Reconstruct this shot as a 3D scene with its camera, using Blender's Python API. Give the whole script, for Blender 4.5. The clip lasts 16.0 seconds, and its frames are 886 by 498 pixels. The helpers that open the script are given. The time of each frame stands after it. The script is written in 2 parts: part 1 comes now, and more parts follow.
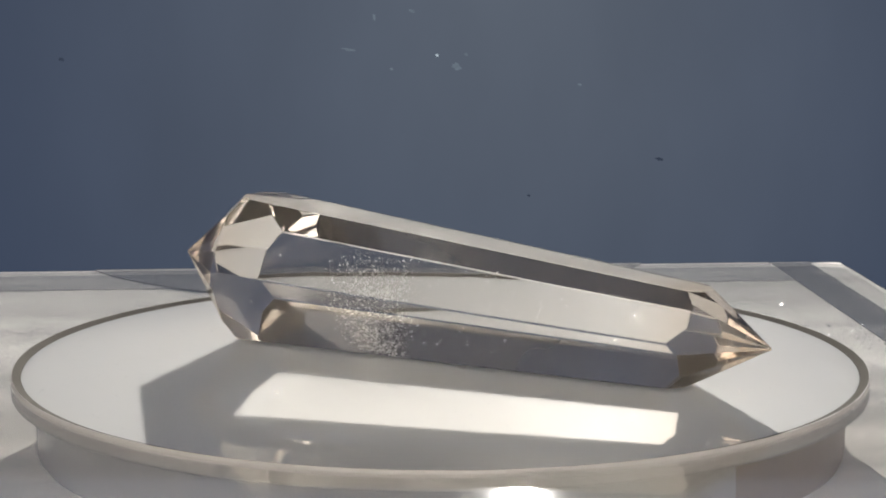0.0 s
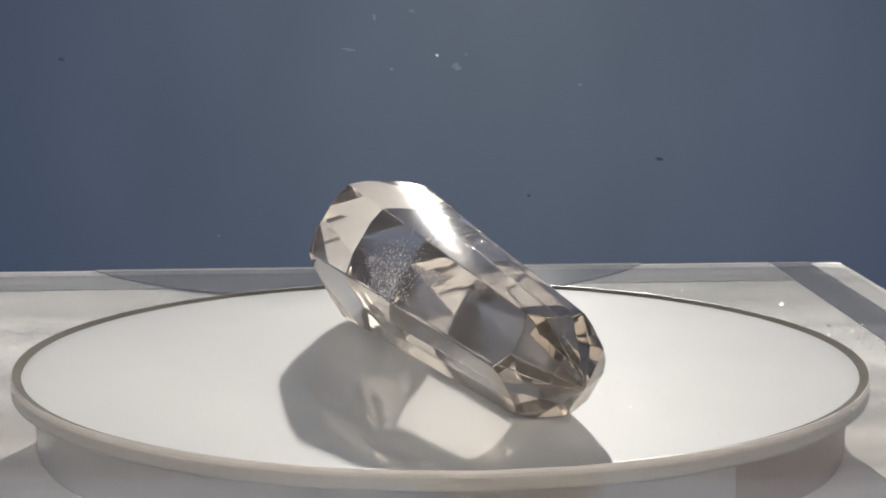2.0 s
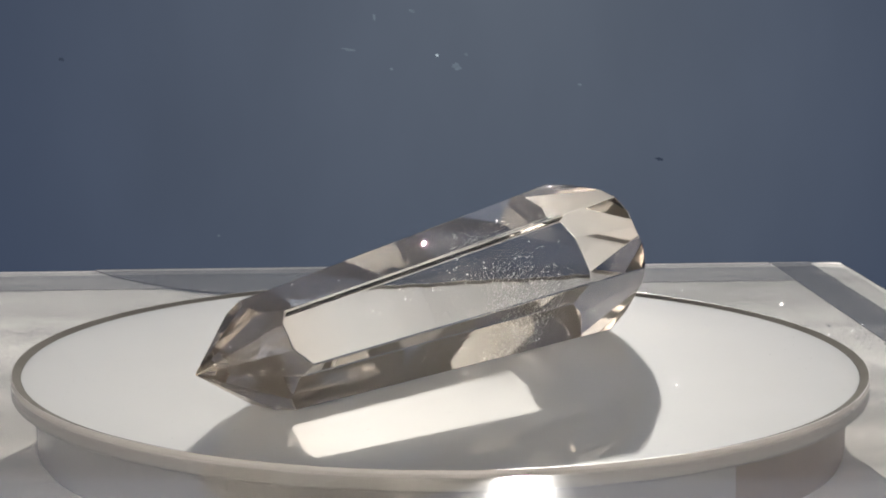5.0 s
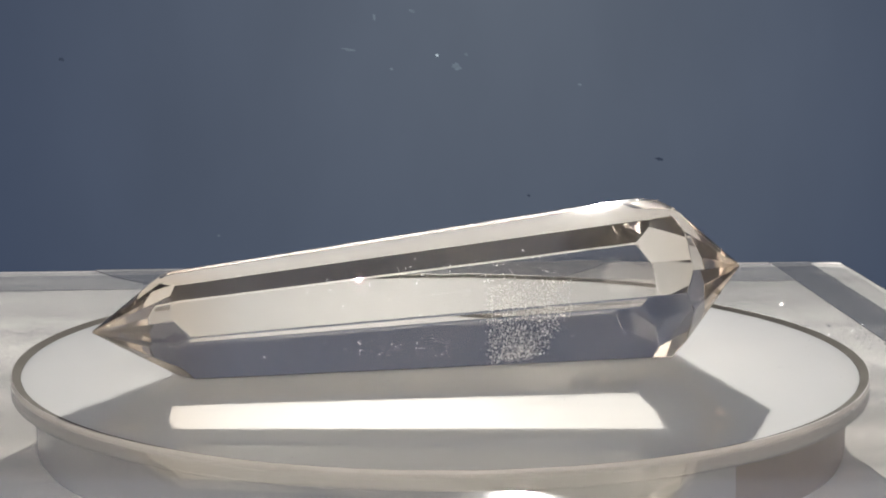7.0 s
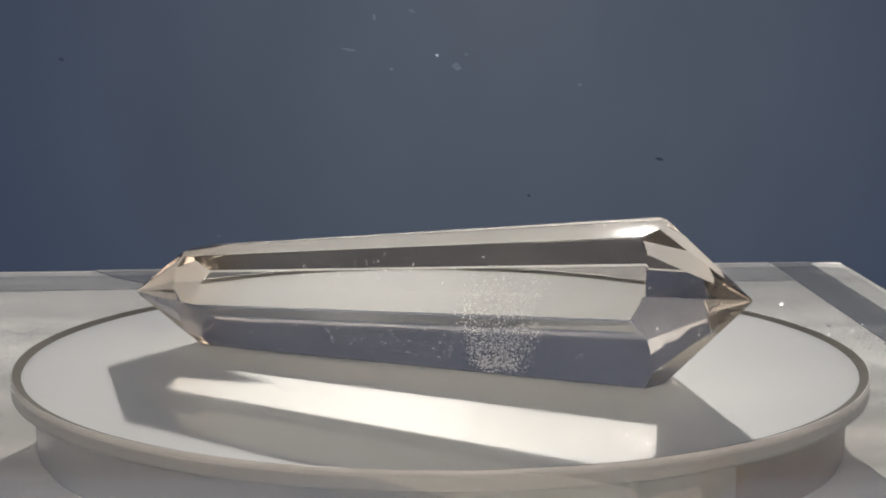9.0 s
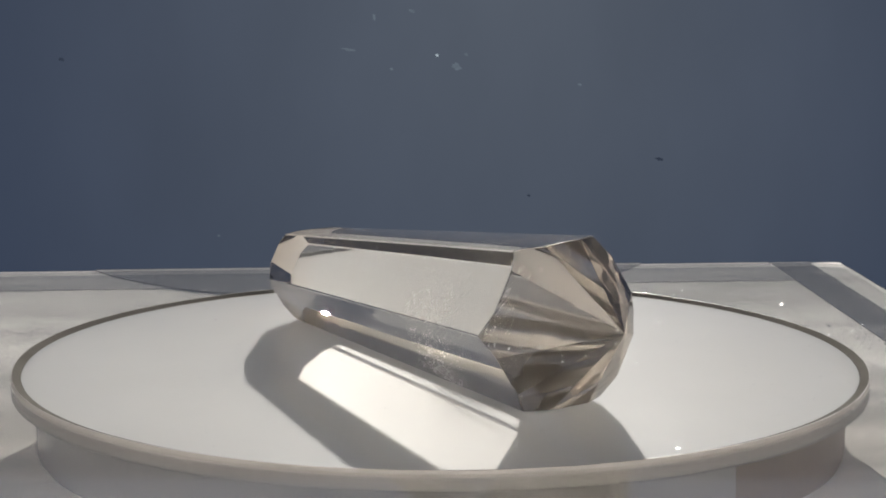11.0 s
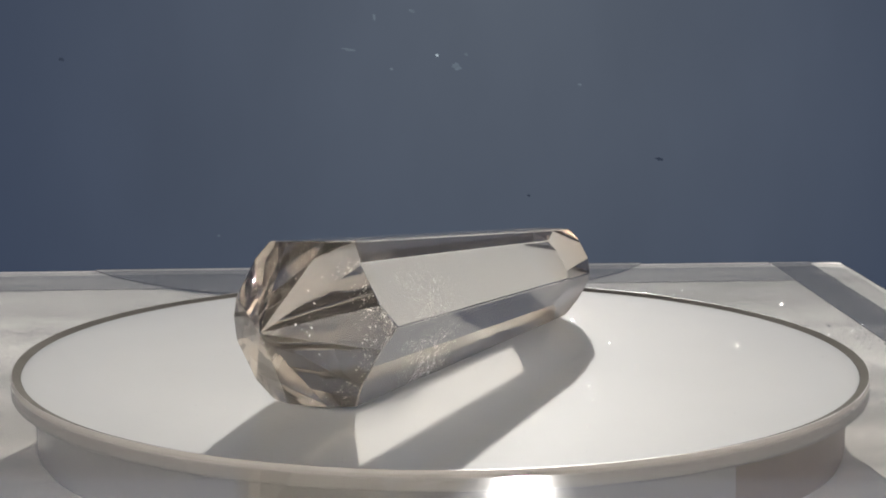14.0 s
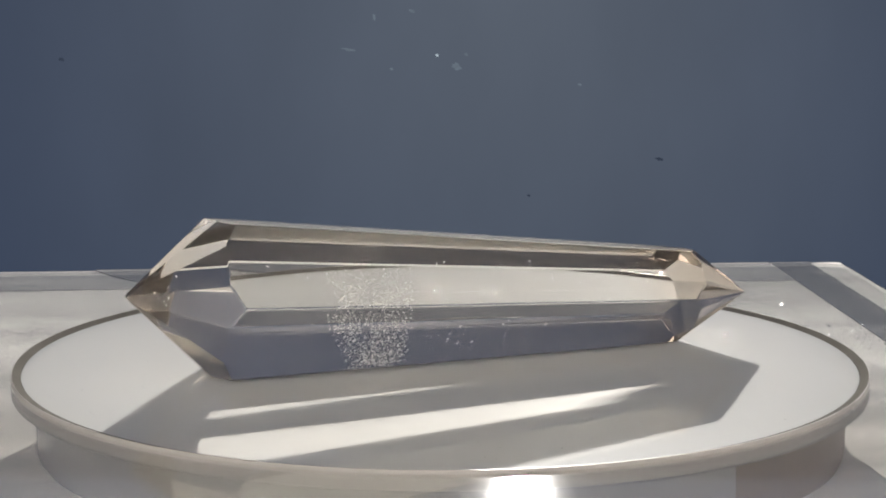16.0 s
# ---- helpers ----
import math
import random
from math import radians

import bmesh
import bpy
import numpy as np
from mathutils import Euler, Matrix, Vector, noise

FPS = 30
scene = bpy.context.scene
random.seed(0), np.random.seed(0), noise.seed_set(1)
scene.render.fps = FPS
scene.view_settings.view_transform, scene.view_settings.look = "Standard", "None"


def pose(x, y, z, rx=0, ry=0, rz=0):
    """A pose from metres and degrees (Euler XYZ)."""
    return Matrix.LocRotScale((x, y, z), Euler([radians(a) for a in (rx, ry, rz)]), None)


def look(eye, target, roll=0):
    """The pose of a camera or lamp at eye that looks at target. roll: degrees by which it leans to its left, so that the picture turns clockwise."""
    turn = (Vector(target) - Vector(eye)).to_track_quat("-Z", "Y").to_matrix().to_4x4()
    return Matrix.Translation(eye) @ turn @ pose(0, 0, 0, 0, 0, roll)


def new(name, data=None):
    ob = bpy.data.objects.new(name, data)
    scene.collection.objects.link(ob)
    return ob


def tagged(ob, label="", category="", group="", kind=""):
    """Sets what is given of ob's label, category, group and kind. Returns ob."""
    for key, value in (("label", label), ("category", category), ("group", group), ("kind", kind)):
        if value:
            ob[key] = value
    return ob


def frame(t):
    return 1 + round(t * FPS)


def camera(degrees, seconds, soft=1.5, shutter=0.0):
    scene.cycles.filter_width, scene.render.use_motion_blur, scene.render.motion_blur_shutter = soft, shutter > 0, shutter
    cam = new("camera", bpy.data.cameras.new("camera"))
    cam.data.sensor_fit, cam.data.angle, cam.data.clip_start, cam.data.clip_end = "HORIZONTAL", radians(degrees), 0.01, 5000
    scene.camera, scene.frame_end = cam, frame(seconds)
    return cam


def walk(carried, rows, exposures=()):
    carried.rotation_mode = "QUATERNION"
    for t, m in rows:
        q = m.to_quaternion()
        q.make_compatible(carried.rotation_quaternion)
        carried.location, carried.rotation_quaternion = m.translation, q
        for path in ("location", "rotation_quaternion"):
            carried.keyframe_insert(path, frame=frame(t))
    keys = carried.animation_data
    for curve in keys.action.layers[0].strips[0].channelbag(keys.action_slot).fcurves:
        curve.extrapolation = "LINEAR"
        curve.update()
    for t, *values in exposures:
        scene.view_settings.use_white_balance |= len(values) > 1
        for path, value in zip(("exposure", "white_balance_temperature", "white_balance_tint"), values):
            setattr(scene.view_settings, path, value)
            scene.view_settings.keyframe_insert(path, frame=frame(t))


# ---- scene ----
# ---- camera: fixed on a stand before the turntable ----
cam = camera(25.15, 16.0, soft=1.9)
EYE = Vector((0.0, -0.32436, 0.07151))
PITCH, YAW = radians(9.257), radians(0.07)
AIM = EYE + Vector((math.sin(YAW) * math.cos(PITCH), math.cos(YAW) * math.cos(PITCH), -math.sin(PITCH)))
walk(cam, [(0.0, look(EYE, AIM, 0.076)), (16.0, look(EYE, AIM, 0.076))],
     [(0.0, 1.04), (1.0, 1.02), (2.0, 1.17), (2.5, 1.07), (3.0, 1.06), (4.0, 1.06), (7.5, 1.17), (8.0, 1.19), (8.5, 0.90), (9.2, 0.82), (11.5, 0.82), (12.5, 0.93), (14.0, 0.94), (15.5, 0.99), (16.0, 0.99)])

# ---- daylight: low sun behind the turntable, clear sky ----
SUN_EL, SUN_AZ = 16.4, 2.4
world = bpy.data.worlds.new("sky")
scene.world = world
world.use_nodes = True
wn = world.node_tree.nodes
sky = wn.new("ShaderNodeTexSky")
sky.sky_type, sky.sun_disc = "NISHITA", False
sky.sun_elevation, sky.sun_rotation = radians(SUN_EL), radians(SUN_AZ)
sky.air_density, sky.dust_density, sky.ozone_density = 0.18, 0.0, 1.0
wn["Background"].inputs["Strength"].default_value = 0.05
haze = wn.new("ShaderNodeHueSaturation")
haze.inputs["Saturation"].default_value = 0.6
world.node_tree.links.new(sky.outputs["Color"], haze.inputs["Color"])
world.node_tree.links.new(haze.outputs["Color"], wn["Background"].inputs["Color"])

sun_data = bpy.data.lights.new("sun", "SUN")
sun_data.energy, sun_data.angle, sun_data.color = 4.6, radians(0.6), (1.0, 0.965, 0.915)
scene.cycles.caustics_refractive = scene.cycles.caustics_reflective = True
scene.cycles.sample_clamp_indirect = 0.0
scene.cycles.blur_glossy = 0.0
sun_data.cycles.is_caustics_light = True
scene.cycles.max_bounces = scene.cycles.transmission_bounces = 24
scene.cycles.transparent_max_bounces = 48
sun = new("sun", sun_data)
toward = Vector((math.sin(radians(SUN_AZ)) * math.cos(radians(SUN_EL)), math.cos(radians(SUN_AZ)) * math.cos(radians(SUN_EL)), math.sin(radians(SUN_EL))))
sun.matrix_world = look(toward * 3, (0, 0, 0))


# ---- materials ----
def material(name):
    m = bpy.data.materials.new(name)
    m.use_nodes = True
    return m, m.node_tree.nodes, m.node_tree.links, m.node_tree.nodes["Principled BSDF"]


def coords(nodes, links, scale):
    tc = nodes.new("ShaderNodeTexCoord")
    mp = nodes.new("ShaderNodeMapping")
    mp.inputs["Scale"].default_value = scale
    links.new(tc.outputs["Object"], mp.inputs["Vector"])
    return mp.outputs["Vector"]


def noise_tex(nodes, links, scale, detail=4.0, stretch=(1, 1, 1), rough=0.5):
    n = nodes.new("ShaderNodeTexNoise")
    n.inputs["Scale"].default_value, n.inputs["Detail"].default_value, n.inputs["Roughness"].default_value = scale, detail, rough
    links.new(coords(nodes, links, stretch), n.inputs["Vector"])
    return n.outputs["Fac"]


def ramp(nodes, links, fac, stops):
    r = nodes.new("ShaderNodeValToRGB")
    while len(r.color_ramp.elements) < len(stops):
        r.color_ramp.elements.new(0.5)
    for e, (at, c) in zip(r.color_ramp.elements, stops):
        e.position, e.color = at, (*c, 1) if len(c) == 3 else c
    links.new(fac, r.inputs["Fac"])
    return r.outputs["Color"]


def bump(nodes, links, fac, strength, distance, target):
    b = nodes.new("ShaderNodeBump")
    b.inputs["Strength"].default_value, b.inputs["Distance"].default_value = strength, distance
    links.new(fac, b.inputs["Height"])
    links.new(b.outputs["Normal"], target.inputs["Normal"])


def plain(name, base, rough, spread=0.06, scale=60.0, stretch=(1, 1, 1), bumps=(0.1, 0.0002, 900.0), ior=1.49):
    m, n, l, b = material(name)
    f = noise_tex(n, l, scale, 5.0, stretch)
    lo, hi = [tuple(c * k for c in base) for k in (1 - spread, 1 + spread)]
    l.new(ramp(n, l, f, [(0.3, lo), (0.7, hi)]), b.inputs["Base Color"])
    b.inputs["Roughness"].default_value, b.inputs["IOR"].default_value = rough, ior
    g = noise_tex(n, l, bumps[2], 3.0, stretch)
    bump(n, l, g, bumps[0], bumps[1], b)
    return m


def quartz_material():
    m, n, l, b = material("smoky_quartz")
    n.remove(b)
    g = n.new("ShaderNodeBsdfGlass")
    g.inputs["IOR"].default_value, g.inputs["Roughness"].default_value = 1.544, 0.0
    f = noise_tex(n, l, 45.0, 3.0)
    clear = ramp(n, l, f, [(0.3, (0.955, 0.94, 0.92)), (0.75, (0.978, 0.968, 0.953))])
    brown = ramp(n, l, f, [(0.3, (0.875, 0.815, 0.755)), (0.75, (0.925, 0.878, 0.828))])
    sep, size, zone, mix = n.new("ShaderNodeSeparateXYZ"), n.new("ShaderNodeMath"), n.new("ShaderNodeMapRange"), n.new("ShaderNodeMixRGB")
    size.operation = "ABSOLUTE"
    zone.inputs["From Min"].default_value, zone.inputs["From Max"].default_value = 0.034, 0.045
    l.new(coords(n, l, (1, 1, 1)), sep.inputs["Vector"])
    l.new(sep.outputs["X"], size.inputs[0])
    l.new(size.outputs["Value"], zone.inputs["Value"])
    l.new(zone.outputs["Result"], mix.inputs["Fac"])
    l.new(clear, mix.inputs["Color1"])
    l.new(brown, mix.inputs["Color2"])
    l.new(mix.outputs["Color"], g.inputs["Color"])
    # growth lines across the prism faces, and a very faint waviness of the polish
    lines = noise_tex(n, l, 95.0, 1.0, (1, 0.12, 0.12))
    wave = noise_tex(n, l, 130.0, 1.5, (0.6, 1, 1))
    add = n.new("ShaderNodeMath")
    add.operation = "MULTIPLY_ADD"
    add.inputs[1].default_value = 0.12
    l.new(wave, add.inputs[0])
    fade = n.new("ShaderNodeMapRange")
    fade.inputs["From Min"].default_value, fade.inputs["From Max"].default_value = 0.035, 0.041
    fade.inputs["To Min"].default_value, fade.inputs["To Max"].default_value = 1.0, 0.0
    l.new(size.outputs["Value"], fade.inputs["Value"])
    prism = n.new("ShaderNodeMath")
    prism.operation = "MULTIPLY"
    l.new(lines, prism.inputs[0])
    l.new(fade.outputs["Result"], prism.inputs[1])
    l.new(prism.outputs["Value"], add.inputs[2])
    bump(n, l, add.outputs["Value"], 1.0, 0.00007, g)
    worn = n.new("ShaderNodeMapRange")
    worn.inputs["From Min"].default_value, worn.inputs["From Max"].default_value = 0.033, 0.046
    worn.inputs["To Min"].default_value, worn.inputs["To Max"].default_value = 0.0, 0.012
    l.new(size.outputs["Value"], worn.inputs["Value"])
    l.new(worn.outputs["Result"], g.inputs["Roughness"])
    film, mix2 = n.new("ShaderNodeBsdfGlossy"), n.new("ShaderNodeMixShader")
    film.inputs["Color"].default_value, film.inputs["Roughness"].default_value = (1.0, 0.98, 0.95, 1.0), 0.065
    mix2.inputs["Fac"].default_value = 0.006
    l.new(g.outputs["BSDF"], mix2.inputs[1])
    l.new(film.outputs["BSDF"], mix2.inputs[2])
    # fine scratches and dust on the faces scatter a little sunlight, more on the ends
    dust, dull, pair, share, mix3 = n.new("ShaderNodeBsdfTranslucent"), n.new("ShaderNodeBsdfDiffuse"), n.new("ShaderNodeMixShader"), n.new("ShaderNodeMapRange"), n.new("ShaderNodeMixShader")
    dust.inputs["Color"].default_value = dull.inputs["Color"].default_value = (1.0, 0.90, 0.80, 1.0)
    share.inputs["To Min"].default_value, share.inputs["To Max"].default_value = 0.026, 0.026
    share.inputs["From Min"].default_value, share.inputs["From Max"].default_value = 0.033, 0.044
    l.new(size.outputs["Value"], share.inputs["Value"])
    l.new(dust.outputs["BSDF"], pair.inputs[1])
    l.new(dull.outputs["BSDF"], pair.inputs[2])
    l.new(share.outputs["Result"], mix3.inputs["Fac"])
    l.new(mix2.outputs["Shader"], mix3.inputs[1])
    l.new(pair.outputs["Shader"], mix3.inputs[2])
    l.new(mix3.outputs["Shader"], n["Material Output"].inputs["Surface"])
    return m


def clear_sheet_material():
    m, n, l, b = material("clear_acrylic_sheet")
    n.remove(b)
    see, gloss, mix, fres = n.new("ShaderNodeBsdfTransparent"), n.new("ShaderNodeBsdfGlossy"), n.new("ShaderNodeMixShader"), n.new("ShaderNodeLayerWeight")
    power, scale = n.new("ShaderNodeMath"), n.new("ShaderNodeMath")
    power.operation, scale.operation = "POWER", "MULTIPLY_ADD"
    power.inputs[1].default_value = 5.0
    scale.inputs[1].default_value, scale.inputs[2].default_value = 0.96, 0.04
    see.inputs["Color"].default_value = (0.985, 0.985, 0.98, 1)
    gloss.inputs["Roughness"].default_value = 0.03
    fres.inputs["Blend"].default_value = 0.5
    l.new(fres.outputs["Facing"], power.inputs[0])
    l.new(power.outputs["Value"], scale.inputs[0])
    l.new(scale.outputs["Value"], mix.inputs["Fac"])
    l.new(see.outputs["BSDF"], mix.inputs[1])
    l.new(gloss.outputs["BSDF"], mix.inputs[2])
    l.new(mix.outputs["Shader"], n["Material Output"].inputs["Surface"])
    return m


QUARTZ = quartz_material()
SHEET = clear_sheet_material()
WHITE = plain("white_disc", (0.635, 0.63, 0.595), 0.55, 0.02, 30.0)


def polish(m, low, power_to, rough):
    """A clear polished layer over the material: gloss that grows towards grazing views."""
    n, l = m.node_tree.nodes, m.node_tree.links
    b = n["Principled BSDF"]
    b.inputs["Specular IOR Level"].default_value = 0.0
    lw, power, scale, gloss, mix = n.new("ShaderNodeLayerWeight"), n.new("ShaderNodeMath"), n.new("ShaderNodeMath"), n.new("ShaderNodeBsdfGlossy"), n.new("ShaderNodeMixShader")
    power.operation, scale.operation = "POWER", "MULTIPLY_ADD"
    power.inputs[1].default_value = power_to
    scale.inputs[1].default_value, scale.inputs[2].default_value = 1 - low, low
    gloss.inputs["Roughness"].default_value = rough
    l.new(lw.outputs["Facing"], power.inputs[0])
    l.new(power.outputs["Value"], scale.inputs[0])
    l.new(scale.outputs["Value"], mix.inputs["Fac"])
    l.new(b.outputs["BSDF"], mix.inputs[1])
    l.new(gloss.outputs["BSDF"], mix.inputs[2])
    l.new(mix.outputs["Shader"], n["Material Output"].inputs["Surface"])


polish(WHITE, 0.04, 4.6, 0.0)
# opal plastic: light spreads a little under the surface
opal = WHITE.node_tree.nodes["Principled BSDF"].inputs
opal["Subsurface Weight"].default_value, opal["Subsurface Scale"].default_value = 0.4, 0.025
opal["Coat Weight"].default_value, opal["Coat Roughness"].default_value = 0.042, 0.48
opal["Subsurface Radius"].default_value = (1.0, 0.95, 0.88)


RIM = plain("frosted_rim", (0.34, 0.32, 0.30), 0.4, 0.05, 40.0)
RIM.node_tree.nodes["Principled BSDF"].inputs["Specular IOR Level"].default_value = 0.1
PEG = plain("grey_peg", (0.45, 0.43, 0.41), 0.4)
SIDE_SHADE = plain("brown_side_shade", (0.27, 0.225, 0.18), 0.4, 0.12, 40.0)
SIDE_SHADE.node_tree.nodes["Principled BSDF"].inputs["Specular IOR Level"].default_value = 0.12
HOUSING = plain("grey_housing", (0.37, 0.355, 0.335), 0.2, 0.06, 25.0, (1, 1, 3))
SLAB = plain("pearly_slab", (0.90, 0.87, 0.82), 0.5, 0.28, 22.0, (0.5, 2.2, 1), (0.15, 0.0003, 120.0))
SLAB.node_tree.nodes["Principled BSDF"].inputs["Specular IOR Level"].default_value = 0.0
# painted greys for the walls and reflection that show inside the slab
SLAB_IMAGE_DARK = plain("dark_slab_image", (0.24, 0.24, 0.245), 0.6, 0.1, 60.0)
SLAB_IMAGE_DARK.node_tree.nodes["Principled BSDF"].inputs["Specular IOR Level"].default_value = 0.0
SLAB_IMAGE_PALE = plain("pale_slab_image", (0.50, 0.49, 0.475), 0.6, 0.1, 60.0, (0.4, 1.5, 1))
SLAB_IMAGE_PALE.node_tree.nodes["Principled BSDF"].inputs["Specular IOR Level"].default_value = 0.0
PAVING = plain("grey_paving", (0.45, 0.43, 0.405), 0.8, 0.2, 4.0)


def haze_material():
    """Far blue haze as emission, with a painted brighter round below the low sun."""
    m, n, l, b = material("blue_haze_glow")
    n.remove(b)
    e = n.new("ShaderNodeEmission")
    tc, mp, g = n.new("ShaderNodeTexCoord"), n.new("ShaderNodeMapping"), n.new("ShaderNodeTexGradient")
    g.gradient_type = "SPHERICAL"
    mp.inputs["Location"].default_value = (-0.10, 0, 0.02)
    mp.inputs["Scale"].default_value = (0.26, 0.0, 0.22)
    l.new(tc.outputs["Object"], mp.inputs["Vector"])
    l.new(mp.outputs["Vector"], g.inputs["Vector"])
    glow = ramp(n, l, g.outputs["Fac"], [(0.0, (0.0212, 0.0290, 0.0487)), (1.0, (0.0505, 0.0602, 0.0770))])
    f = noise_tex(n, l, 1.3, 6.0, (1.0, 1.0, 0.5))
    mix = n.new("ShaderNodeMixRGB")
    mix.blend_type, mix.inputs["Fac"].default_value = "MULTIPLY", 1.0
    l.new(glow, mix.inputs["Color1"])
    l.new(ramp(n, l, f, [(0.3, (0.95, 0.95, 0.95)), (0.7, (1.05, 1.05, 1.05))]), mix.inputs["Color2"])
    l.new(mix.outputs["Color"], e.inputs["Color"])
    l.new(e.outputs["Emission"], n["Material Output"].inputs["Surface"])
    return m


HAZE_GLOW = haze_material()


def glow(name, colour):
    m, n, l, b = material(name)
    n.remove(b)
    e = n.new("ShaderNodeEmission")
    f = noise_tex(n, l, 40.0, 3.0)
    l.new(ramp(n, l, f, [(0.3, tuple(c * 0.8 for c in colour)), (0.7, colour)]), e.inputs["Color"])
    l.new(e.outputs["Emission"], n["Material Output"].inputs["Surface"])
    return m


# specks glow by emission; pale and faint ones are painted brighter than the haze
MOTE_DARK = glow("dark_mote", (0.020, 0.026, 0.040))
MOTE_PALE = glow("pale_mote", (0.22, 0.26, 0.29))
MOTE_FAINT = glow("faint_mote", (0.072, 0.089, 0.110))
FILL_WHITE = plain("warm_fill_white", (0.92, 0.895, 0.87), 0.9, 0.05, 2.0, (1, 1, 1), (0.3, 0.004, 60.0))
EDGE_SHADE = plain("dark_edge_shade", (0.13, 0.122, 0.11), 0.7, 0.1, 80.0)
EDGE_SHADE.node_tree.nodes["Principled BSDF"].inputs["Specular IOR Level"].default_value = 0.0
SPARKLE = plain("glitter_dust", (0.95, 0.94, 0.9), 0.16, 0.03)
SPARKLE.node_tree.nodes["Principled BSDF"].inputs["Metallic"].default_value = 0.8


FLAKE = plain("veil_flake", (0.9, 0.89, 0.86), 0.15, 0.03)


# ---- building helpers ----
def link_mesh(name, bm, mat, parent=None, label="", smooth=False):
    me = bpy.data.meshes.new(name)
    bmesh.ops.recalc_face_normals(bm, faces=bm.faces)
    bm.to_mesh(me)
    bm.free()
    me.materials.append(mat)
    for p in me.polygons:
        p.use_smooth = smooth
    if smooth:
        me.set_sharp_from_angle(angle=radians(35))
    ob = new(name, me)
    if parent:
        ob.parent = parent
    if label:
        ob["label"] = label
    return ob


def part(name, bm, mat, parent, label="", smooth=False):
    return link_mesh(name, bm, mat, parent, label, smooth)


def lathe(profile, steps=256, closed=True):
    """A turned ring or disc from (radius, height) points; a radius of 0 closes on the axis."""
    bm = bmesh.new()
    rings = []
    for r, z in profile:
        if r == 0:
            rings.append([bm.verts.new((0, 0, z))])
        else:
            rings.append([bm.verts.new((r * math.cos(2 * math.pi * i / steps), r * math.sin(2 * math.pi * i / steps), z)) for i in range(steps)])
    pairs = list(zip(rings, rings[1:])) + ([(rings[-1], rings[0])] if closed else [])
    for a, b in pairs:
        if len(a) == 1 and len(b) == 1:
            continue
        for i in range(steps):
            j = (i + 1) % steps
            if len(a) == 1:
                bm.faces.new((a[0], b[i], b[j]))
            elif len(b) == 1:
                bm.faces.new((a[i], a[j], b[0]))
            else:
                bm.faces.new((a[i], a[j], b[j], b[i]))
    return bm


def box(x0, x1, y0, y1, z0, z1, bevel=0.0):
    bm = bmesh.new()
    bmesh.ops.create_cube(bm, size=1)
    for v in bm.verts:
        v.co = ((x0 + x1) / 2 + v.co.x * (x1 - x0), (y0 + y1) / 2 + v.co.y * (y1 - y0), (z0 + z1) / 2 + v.co.z * (z1 - z0))
    if bevel:
        bmesh.ops.bevel(bm, geom=bm.edges[:], offset=bevel, segments=2, affect="EDGES", profile=0.6)
    return bm


# ---- setting ----
SLAB_TOP, SLAB_DEEP = -0.0125, 0.03
TURN = 4.7  # the slab stands a little askew


GROUND = -2.4


def build_ground():
    bm = bmesh.new()
    bmesh.ops.create_grid(bm, x_segments=40, y_segments=40, size=300)
    for v in bm.verts:
        v.co.z = GROUND
    return tagged(link_mesh("ground", bm, PAVING), "plain grey paving below the stand", "ground", kind="structure")


def build_backdrop():
    """Hazy blue distance below the low sun."""
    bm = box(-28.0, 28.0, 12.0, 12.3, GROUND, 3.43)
    ob = tagged(link_mesh("backdrop", bm, HAZE_GLOW), "hazy blue distance that glows by emission", "backdrop", kind="structure")
    rng = random.Random(3)
    for x, z, w, h, mat in ((1.363, -1.365, 0.032, 0.010, MOTE_DARK), (-2.347, -0.751, 0.020, 0.012, MOTE_DARK), (0.551, -1.597, 0.010, 0.008, MOTE_DARK),
                            (-0.022, -0.721, 0.012, 0.008, MOTE_PALE), (-0.576, -0.687, 0.045, 0.008, MOTE_FAINT), (0.097, -0.79, 0.035, 0.022, MOTE_FAINT),
                            (-0.412, -0.485, 0.012, 0.022, MOTE_FAINT), (0.157, -0.717, 0.012, 0.010, MOTE_FAINT), (0.861, -0.901, 0.014, 0.008, MOTE_FAINT),
                            (-1.392, -1.853, 0.008, 0.006, MOTE_FAINT), (-0.305, -0.808, 0.014, 0.010, MOTE_FAINT), (-0.18, -0.45, 0.02, 0.012, MOTE_FAINT)):
        mote = bmesh.new()
        ring = []
        for i in range(14):
            t, k = 2 * math.pi * i / 14, rng.uniform(0.55, 1.15)
            ring.append(mote.verts.new((x + w * k * math.cos(t), 11.985, z + h * k * math.sin(t) - 0.15 * w * math.cos(t))))
        face = mote.faces.new(ring)
        back = bmesh.ops.extrude_face_region(mote, geom=[face])
        for g in back["geom"]:
            if isinstance(g, bmesh.types.BMVert):
                g.co.y += 0.01
        part("mote", mote, mat, ob, "small speck on the backdrop, its tone set by emission")
    return ob


def build_fill_wall():
    """Unseen sunlit wall added behind the camera; closes the place and fills the shade."""
    bm = box(-5.0, 5.0, -1.65, -1.45, GROUND, 1.30, 0.01)
    return tagged(link_mesh("fill_wall", bm, FILL_WHITE), "unseen warm white wall added as sunlit fill", "wall", kind="structure")


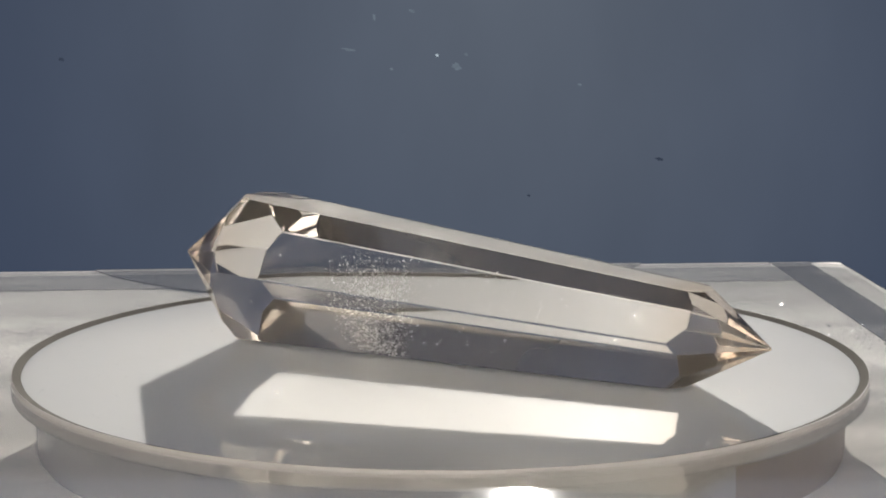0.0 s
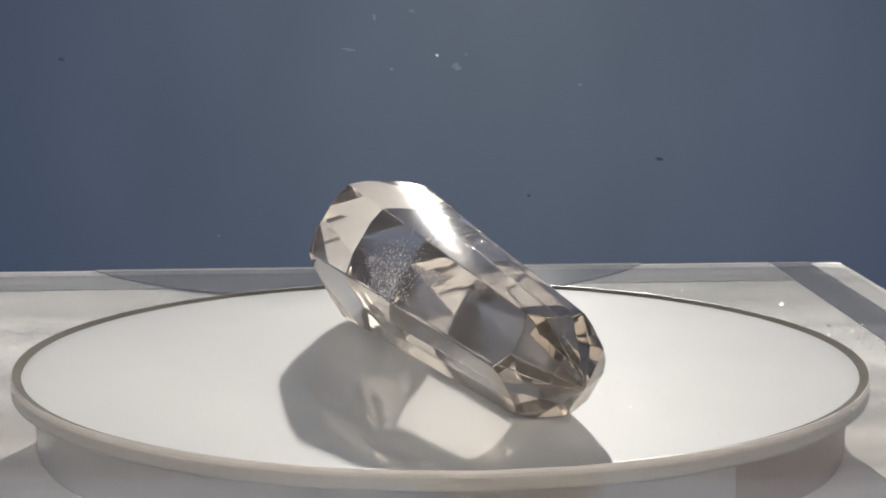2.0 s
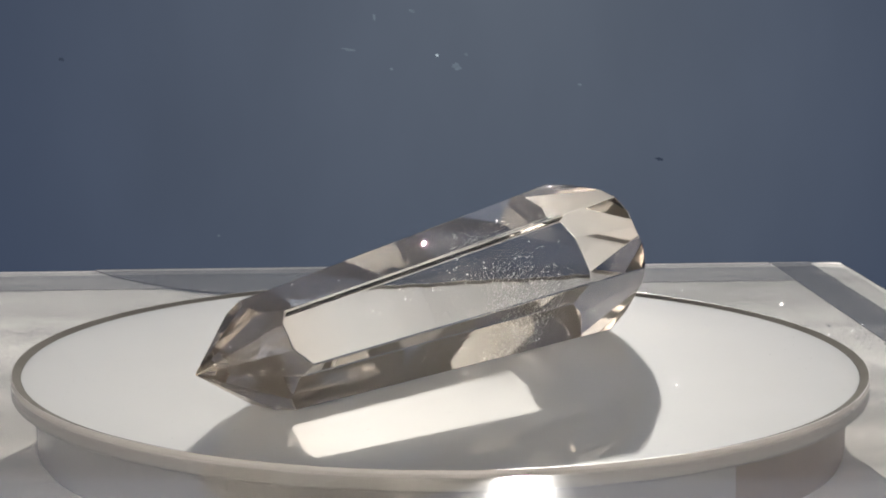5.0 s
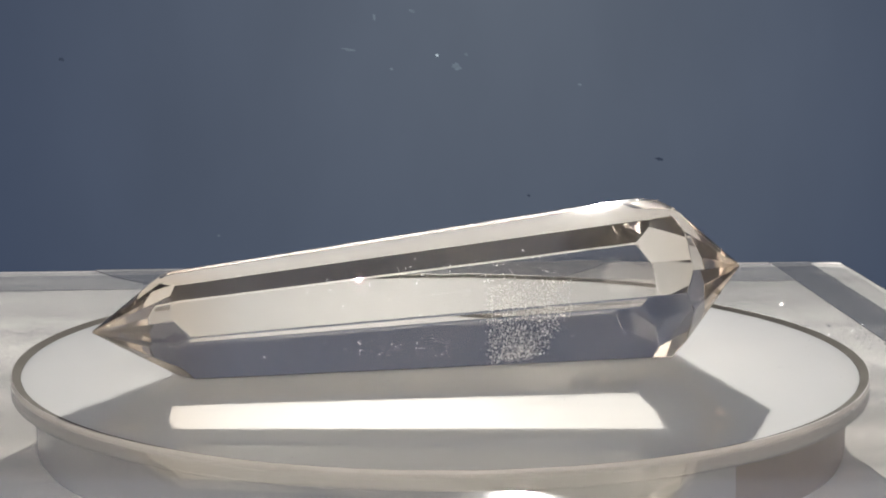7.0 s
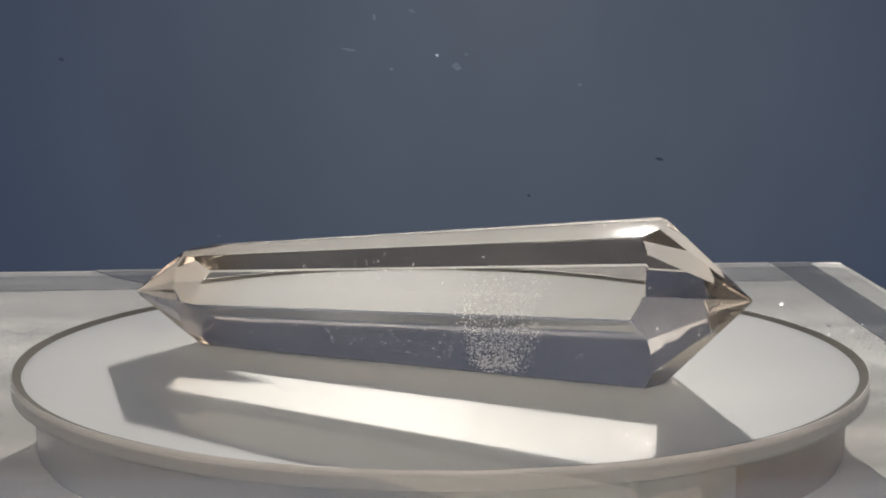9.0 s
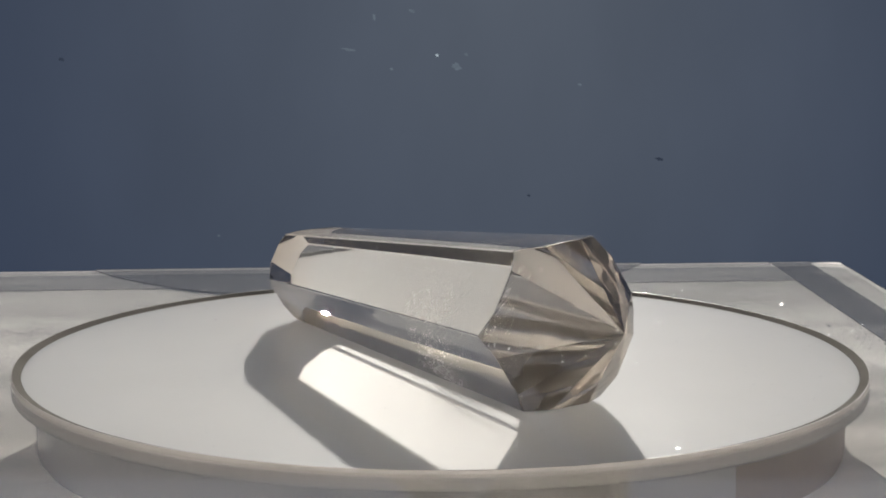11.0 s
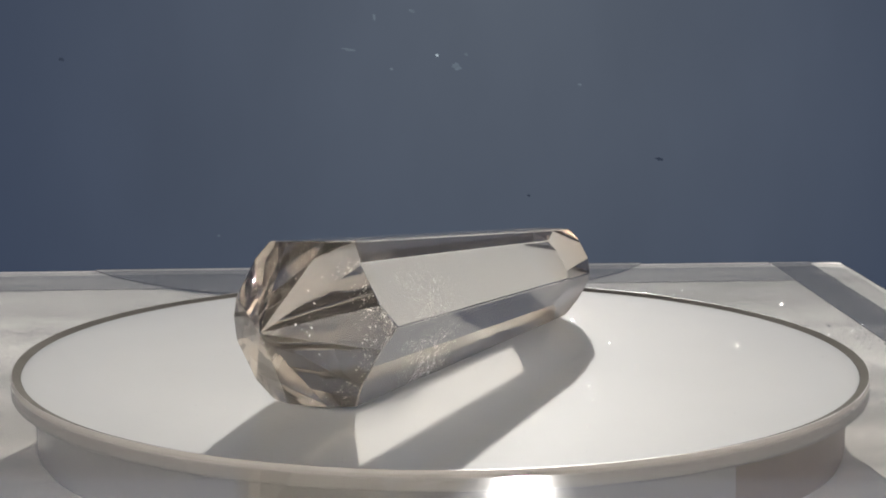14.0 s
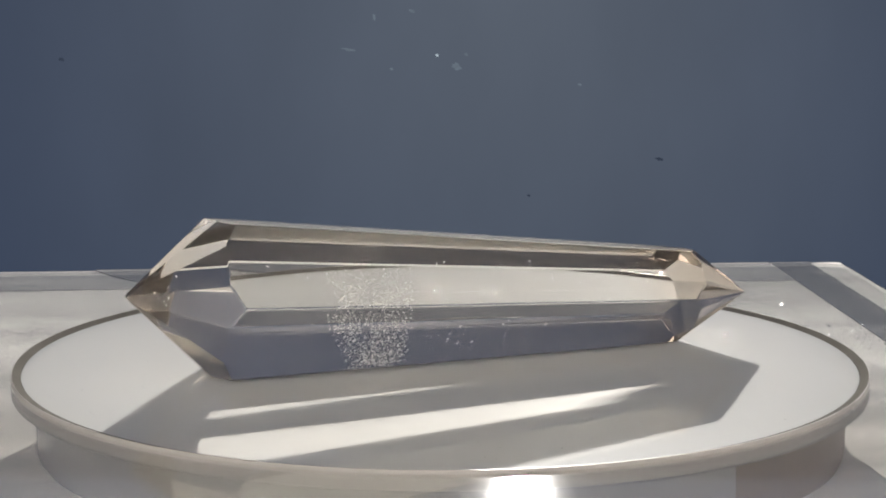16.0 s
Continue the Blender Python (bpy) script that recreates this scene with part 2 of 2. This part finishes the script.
def build_stand():
    root = new("display_stand")
    root.matrix_world = pose(0.1015, 0.1722, SLAB_TOP - SLAB_DEEP, 0, 0, TURN)
    part("top", box(-0.30, -0.004, -0.42, -0.03, -0.025, 0.0, 0.002), HOUSING, root)
    part("column", box(-0.22, -0.08, -0.28, -0.12, GROUND - SLAB_TOP + SLAB_DEEP, -0.025, 0.003), HOUSING, root)
    return tagged(root, "plain grey stand with a column under the acrylic slab", "stand")


def slab_reflection(root):
    """The disc's reflection, painted as a grey arc between back edge and circle."""
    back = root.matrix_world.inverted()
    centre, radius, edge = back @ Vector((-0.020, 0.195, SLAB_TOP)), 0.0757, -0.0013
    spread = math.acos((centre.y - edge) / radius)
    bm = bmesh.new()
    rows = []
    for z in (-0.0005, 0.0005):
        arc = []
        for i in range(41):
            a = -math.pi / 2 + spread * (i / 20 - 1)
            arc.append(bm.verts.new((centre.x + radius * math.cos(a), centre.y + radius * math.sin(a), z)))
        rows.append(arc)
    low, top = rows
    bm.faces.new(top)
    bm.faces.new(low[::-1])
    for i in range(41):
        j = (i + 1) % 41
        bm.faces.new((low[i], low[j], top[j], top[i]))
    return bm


def build_slab():
    root = new("acrylic_slab")
    root.matrix_world = pose(0.1015, 0.1722, SLAB_TOP, 0, 0, TURN)
    part("block", box(-0.30, 0.0, -0.42, 0.0, -SLAB_DEEP, 0.0, 0.0012), SLAB, root)
    # grey strips stand in for the slab's walls refracted through its top
    part("wall_image", box(-0.0185, -0.0085, -0.42, -0.0012, -0.001, 0.0002), SLAB_IMAGE_DARK, root, "dark grey strip painted as the refracted side wall")
    part("wall_image", box(-0.30, -0.0190, -0.0262, -0.0013, -0.001, 0.0002), SLAB_IMAGE_PALE, root, "paler grey strip painted as the refracted back wall")
    part("disc_reflection", slab_reflection(root), SLAB_IMAGE_DARK, root, "grey arc painted as the disc reflection inside the back edge")
    return tagged(root, "pearly grey polished acrylic slab lying on the grey stand", "slab")


def fleck(bm, rng, at, size, tilt):
    """A tiny flake of dust lying almost flat."""
    m = Matrix.Translation(at) @ pose(0, 0, 0, rng.uniform(-tilt, tilt), rng.uniform(-tilt, tilt), rng.uniform(0, 360))
    w, d = size * rng.uniform(0.4, 1.2), size * rng.uniform(0.4, 1.6)
    bm.faces.new([bm.verts.new(m @ Vector(c)) for c in ((-w, -d, 0), (w, -d * 0.7, 0), (w * 0.8, d, 0), (-w * 0.6, d * 0.8, 0))])


def build_dust():
    rng = random.Random(23)
    bm = bmesh.new()
    for _ in range(4000):
        if rng.random() < 0.5:
            at = Vector((rng.uniform(0.066, 0.088), rng.uniform(-0.05, 0.03), 0.00005))
        elif rng.random() < 0.6:
            at = Vector((rng.uniform(-0.085, -0.068), rng.uniform(-0.05, 0.03), 0.00005))
        else:
            at = Vector((rng.uniform(-0.08, 0.08), rng.uniform(0.02, 0.065), 0.00005))
        if at.xy.length > 0.0712:
            fleck(bm, rng, at, 0.00017, 10)
    ob = link_mesh("dust_specks", bm, SPARKLE)
    return tagged(ob, "tiny glittering dust specks on the clear sheet", "dust", kind="stuff")


# ---- turntable, sheet and crystal ----
def build_turntable():
    root = new("turntable")
    disc = part("disc", lathe([(0, 0.0), (0.06855, 0.0), (0.06855, -0.0022), (0.0600, -0.0022), (0.0600, -0.0110), (0, -0.0110)], closed=False), WHITE, root, "plain white disc face")
    disc.cycles.is_caustics_receiver = True
    part("rim", lathe([(0.07003, -0.0002), (0.07003, 0.00047), (0.0701, 0.00047), (0.0702, 0.00038), (0.0702, -0.0025), (0.0700, -0.0027), (0.0687, -0.0027), (0.0687, -0.0002)]), RIM, root, "frosted pale acrylic edge", True)
    # the dark colour paints the shade on the rim's inner slope
    part("edge_line", lathe([(0.06862, 0.00002), (0.0700, 0.00046), (0.0700, -0.0001), (0.06862, -0.0001)]), EDGE_SHADE, root, "sloping ring round the white disc, its shade painted dark")
    rng = random.Random(11)
    bm = bmesh.new()
    for _ in range(420):
        r, a = 0.067 * math.sqrt(rng.random()), rng.uniform(0, 2 * math.pi)
        fleck(bm, rng, Vector((r * math.cos(a), r * math.sin(a), 0.00006)), 0.00006, 9)
    dust = part("dust", bm, SPARKLE, root, "tiny glittering dust specks")
    dust["kind"] = "stuff"
    return tagged(root, "round white turntable disc with a raised grey rim", "turntable")


def build_housing():
    root = new("motor_housing")
    part("drum", lathe([(0.0610, -0.0029), (0.0650, -0.0029), (0.0664, -0.0034), (0.0664, -0.0120), (0.0660, SLAB_TOP), (0.0610, SLAB_TOP)]), HOUSING, root, "", True)
    # thin shell added to paint the darker, shaded stretch of the drum
    bm = bmesh.new()
    ring = []
    for r, z in ((0.06645, -0.0031), (0.06660, -0.0033), (0.06660, -0.0118), (0.06645, SLAB_TOP)):
        ring.append([bm.verts.new((r * math.sin(radians(a)), -r * math.cos(radians(a)), z)) for a in range(39, 112, 2)])
    for a, b in zip(ring, ring[1:]):
        for i in range(len(a) - 1):
            bm.faces.new((a[i], a[i + 1], b[i + 1], b[i]))
    part("side_shade", bm, SIDE_SHADE, root, "brown-grey shell painted as shade on the side", True)
    return tagged(root, "smooth grey round turntable base on the slab", "motor housing")


def build_sheet():
    """A clear sheet with a round hole in which the disc turns, on four short pegs."""
    root = new("cover_sheet")
    m = pose(0.0862, 0.0980, 0, 0, 0, TURN)
    bm = bmesh.new()
    steps = 128
    corners = [Vector((0.0, 0.0, 0)), Vector((-0.30, 0.0, 0)), Vector((-0.30, -0.30, 0)), Vector((0.0, -0.30, 0))]
    outline = [m @ c for c in corners]
    rings = []
    for z in (-0.0009, -0.0001):
        inner, outer = [], []
        for i in range(steps):
            a = 2 * math.pi * i / steps
            d = Vector((math.cos(a), math.sin(a), 0))
            reach = 9.0
            for k in range(4):
                p, q = outline[k], outline[(k + 1) % 4]
                e = q - p
                den = d.x * e.y - d.y * e.x
                if abs(den) > 1e-9:
                    far = (p.x * e.y - p.y * e.x) / den
                    if 0 < far < reach:
                        reach = far
            inner.append(bm.verts.new(d * 0.0703 + Vector((0, 0, z))))
            outer.append(bm.verts.new(d * max(reach, 0.0705) + Vector((0, 0, z))))
        rings.append((inner, outer))
    (li, lo), (ti, to) = rings
    for i in range(steps):
        j = (i + 1) % steps
        for a, b in ((ti, to), (to, lo), (lo, li), (li, ti)):
            bm.faces.new((a[i], a[j], b[j], b[i]))
    part("pane", bm, SHEET, root)
    for x, y in ((-0.28, -0.02), (-0.28, -0.28), (-0.015, -0.28), (-0.15, -0.285)):
        peg = lathe([(0, -0.0009), (0.003, -0.0009), (0.003, SLAB_TOP), (0, SLAB_TOP)], 24, False)
        for w in peg.verts:
            w.co += m @ Vector((x, y, 0))
        part("peg", peg, PEG, root)
    return tagged(root, "clear glossy acrylic sheet around the turntable disc", "sheet")


AXIS_TILT = math.atan2((0.01435 - 0.009274) * math.sqrt(3) / 2, 0.03757 + 0.041286)


def crystal_frame():
    k = math.sqrt(3) / 2
    a = Vector((math.cos(AXIS_TILT), 0, math.sin(AXIS_TILT)))
    n = Vector((-math.sin(AXIS_TILT), 0, math.cos(AXIS_TILT)))
    v = Vector((0, 1, 0))
    return a, n, v, Vector((0.03757, -0.002726, 0.0003)) + n * k * 0.01435


def cut(bm, point, normal):
    """Cuts away what lies beyond the plane and closes the cut with one facet."""
    geom = bm.verts[:] + bm.edges[:] + bm.faces[:]
    got = bmesh.ops.bisect_plane(bm, geom=geom, dist=1e-9, plane_co=point, plane_no=normal, clear_outer=True)
    rim = [e for e in got["geom_cut"] if isinstance(e, bmesh.types.BMEdge)]
    if len(rim) > 2:
        bmesh.ops.contextual_create(bm, geom=rim)


BOW = 5.44  # per metre: how far the domed face turns


def crystal_hull():
    """Six-sided tapered point with a twelve-faced pyramid at each end."""
    a, n, v, base = crystal_frame()
    bm = bmesh.new()
    twist = 0.0313
    length = 0.03757 + 0.041286
    r_l, r_s = 0.01435, 0.009274
    s_mid = base - a * length + v * 0.0023
    far, near, dirs = [], [], []
    for i in range(6):
        th = radians(60 - 60 * i) + twist
        d = math.cos(th) * v + math.sin(th) * n
        dirs.append(d)
        p, q = base + d * r_l, s_mid + d * r_s
        far.append(bm.verts.new(p + (p - q) * 0.5))
        near.append(bm.verts.new(q + (q - p) * 0.4))
    for i in range(6):
        j = (i + 1) % 6
        bm.faces.new((far[i], far[j], near[j], near[i]))
    bm.faces.new(far)
    bm.faces.new(near[::-1])
    bmesh.ops.recalc_face_normals(bm, faces=bm.faces)
    d0, d5 = dirs[0], dirs[5]
    along = (s_mid + d0 * r_s) - (base + d0 * r_l)
    across = (d5 - d0).normalized()
    up = across.cross(along).normalized()
    up = up if up.dot(n) > 0 else -up
    # the uppermost growth face is faintly domed
    for i in range(9):
        w = 0.0008 + 0.00165 * i
        face = along.cross(across - up * (BOW * w)).normalized()
        cut(bm, base + d0 * r_l + across * w - up * (0.5 * BOW * w * w), face if face.dot(n) > 0 else -face)
    tips = ((base + a * (0.05355 - 0.03757) + n * 0.00026 + v * 0.00029, base, r_l, 1.0),
            (base + a * (-0.05716 - 0.03757) + n * 0.00019 + v * 0.0033, s_mid - a * 0.0012 + n * 0.0006, r_s * 1.006, -1.0))
    for tip, mid, r, way in tips:
        for k in range(12):
            th = radians(60 - 30 * k) + twist
            d = math.cos(th) * v + math.sin(th) * n
            side = math.cos(th + math.pi / 2) * v + math.sin(th + math.pi / 2) * n
            normal = (mid + d * r - tip).cross(side).normalized()
            if normal.dot(d) < 0:
                normal = -normal
            cut(bm, tip, normal)
    bmesh.ops.remove_doubles(bm, verts=bm.verts, dist=2e-6)
    bmesh.ops.recalc_face_normals(bm, faces=bm.faces)
    return bm, [t[0] for t in tips]


def build_crystal():
    root = new("quartz_crystal")
    a, n, v, base = crystal_frame()
    bm, ends = crystal_hull()
    worn = [e for e in bm.edges if e.calc_face_angle(0.0) > 0.1 and all((w.co - t).length > 0.002 for w in e.verts for t in ends)]
    bmesh.ops.bevel(bm, geom=worn, offset=0.00022, segments=3, affect="EDGES", profile=0.5, clamp_overlap=True)
    # the points are a little blunt, and the edges that meet there are worn too
    for t, mid in zip(ends, (base, base - a * 0.0789)):
        out = (t - mid).normalized()
        cut(bm, t - out * 0.0003, out)
    bm.edges.ensure_lookup_table()
    rays = [e for e in bm.edges for t in ends if min((w.co - t).length for w in e.verts) < 0.0012 and e.calc_length() > 0.003]
    bmesh.ops.bevel(bm, geom=rays, offset=0.00006, segments=2, affect="EDGES", profile=0.5, clamp_overlap=True)
    bmesh.ops.recalc_face_normals(bm, faces=bm.faces)
    for e in bm.edges:
        e.smooth = e.calc_face_angle(1.0) < 0.03
    body = part("body", bm, QUARTZ, root)
    for p in body.data.polygons:
        p.use_smooth = True
    body.cycles.is_caustics_caster = True
    build_veil(root)
    build_specks(root, body)
    return tagged(root, "clear smoky quartz double-pointed crystal lying on the turntable", "crystal")


def build_veil(root):
    """A healed fracture: many tiny flakes on a slanting plane inside the stone."""
    a, n, v, base = crystal_frame()
    rng = random.Random(4)
    bm = bmesh.new()
    for _ in range(3000):
        h, w = -0.0095 + 0.0105 * rng.random() ** 1.4, rng.uniform(-0.0075, 0.0075)
        u = -0.0260 + 0.25 * (h + 0.01) + rng.uniform(-0.0085, 0.0085) * (0.42 + 0.58 * (h + 0.0095) / 0.0125)
        c = base + a * u + n * h + v * w
        s = rng.choice((0.00008, 0.00012, 0.00016, 0.00024))
        tri = [bm.verts.new(c + a * rng.uniform(-s, s) + n * rng.uniform(-s, s) + v * rng.uniform(-s, s) * 0.3) for _ in range(3)]
        bm.faces.new(tri)
    ob = part("inclusion_veil", bm, FLAKE, root, "sparkling white flecks inside the crystal")
    ob["kind"] = "stuff"
    return ob


def build_specks(root, body):
    """Fine dust and nicks sitting on the faces."""
    rng = random.Random(31)
    faces = [p for p in body.data.polygons if p.area > 2e-6]
    weights = [p.area for p in faces]
    corner = body.data.vertices
    bm = bmesh.new()
    for p in rng.choices(faces, weights, k=650):
        mix = [rng.random() ** 2 for _ in p.vertices]
        at = sum((corner[i].co * w for i, w in zip(p.vertices, mix)), Vector()) / sum(mix)
        side = p.normal.orthogonal().normalized()
        over = p.normal.cross(side)
        t, w = rng.uniform(0, math.pi), rng.choice((0.00003, 0.00004, 0.00005, 0.00006))
        d = w * rng.choice((1.0, 1.0, 1.3, 4.0))
        ex, ey = side * math.cos(t) + over * math.sin(t), over * math.cos(t) - side * math.sin(t)
        at = at + p.normal * 0.00003
        bm.faces.new([bm.verts.new(at + ex * w * i + ey * d * j) for i, j in ((-1, -0.7), (0.8, -1), (1, 0.8), (-0.7, 1))])
    ob = part("surface_dust", bm, FLAKE, root, "fine pale dust specks on the crystal faces")
    ob["kind"] = "stuff"
    return ob


build_ground()
build_backdrop()
build_fill_wall()
build_stand()
build_slab()
turntable = build_turntable()
build_housing()
build_sheet()
build_dust()
crystal = build_crystal()


# ---- what moves: the disc and the crystal on it turn together ----
ANGLES = [(0, 151.97), (1, 131.33), (2, 110.98), (3, 91.06), (4, 71.65), (5, 52.72), (6, 34.19), (7, 15.94), (8, -2.2), (9, -20.39), (10, -38.8),
          (11, -57.57), (12, -76.8), (13, -96.54), (14, -116.77), (15, -137.36), (16, -158.08)]


def motions():
    walk(turntable, [(t, pose(0, 0, 0, 0, 0, a)) for t, a in ANGLES])
    walk(crystal, [(t, pose(0.0001, 0.0001, 0, 0, 0, a)) for t, a in ANGLES])


motions()
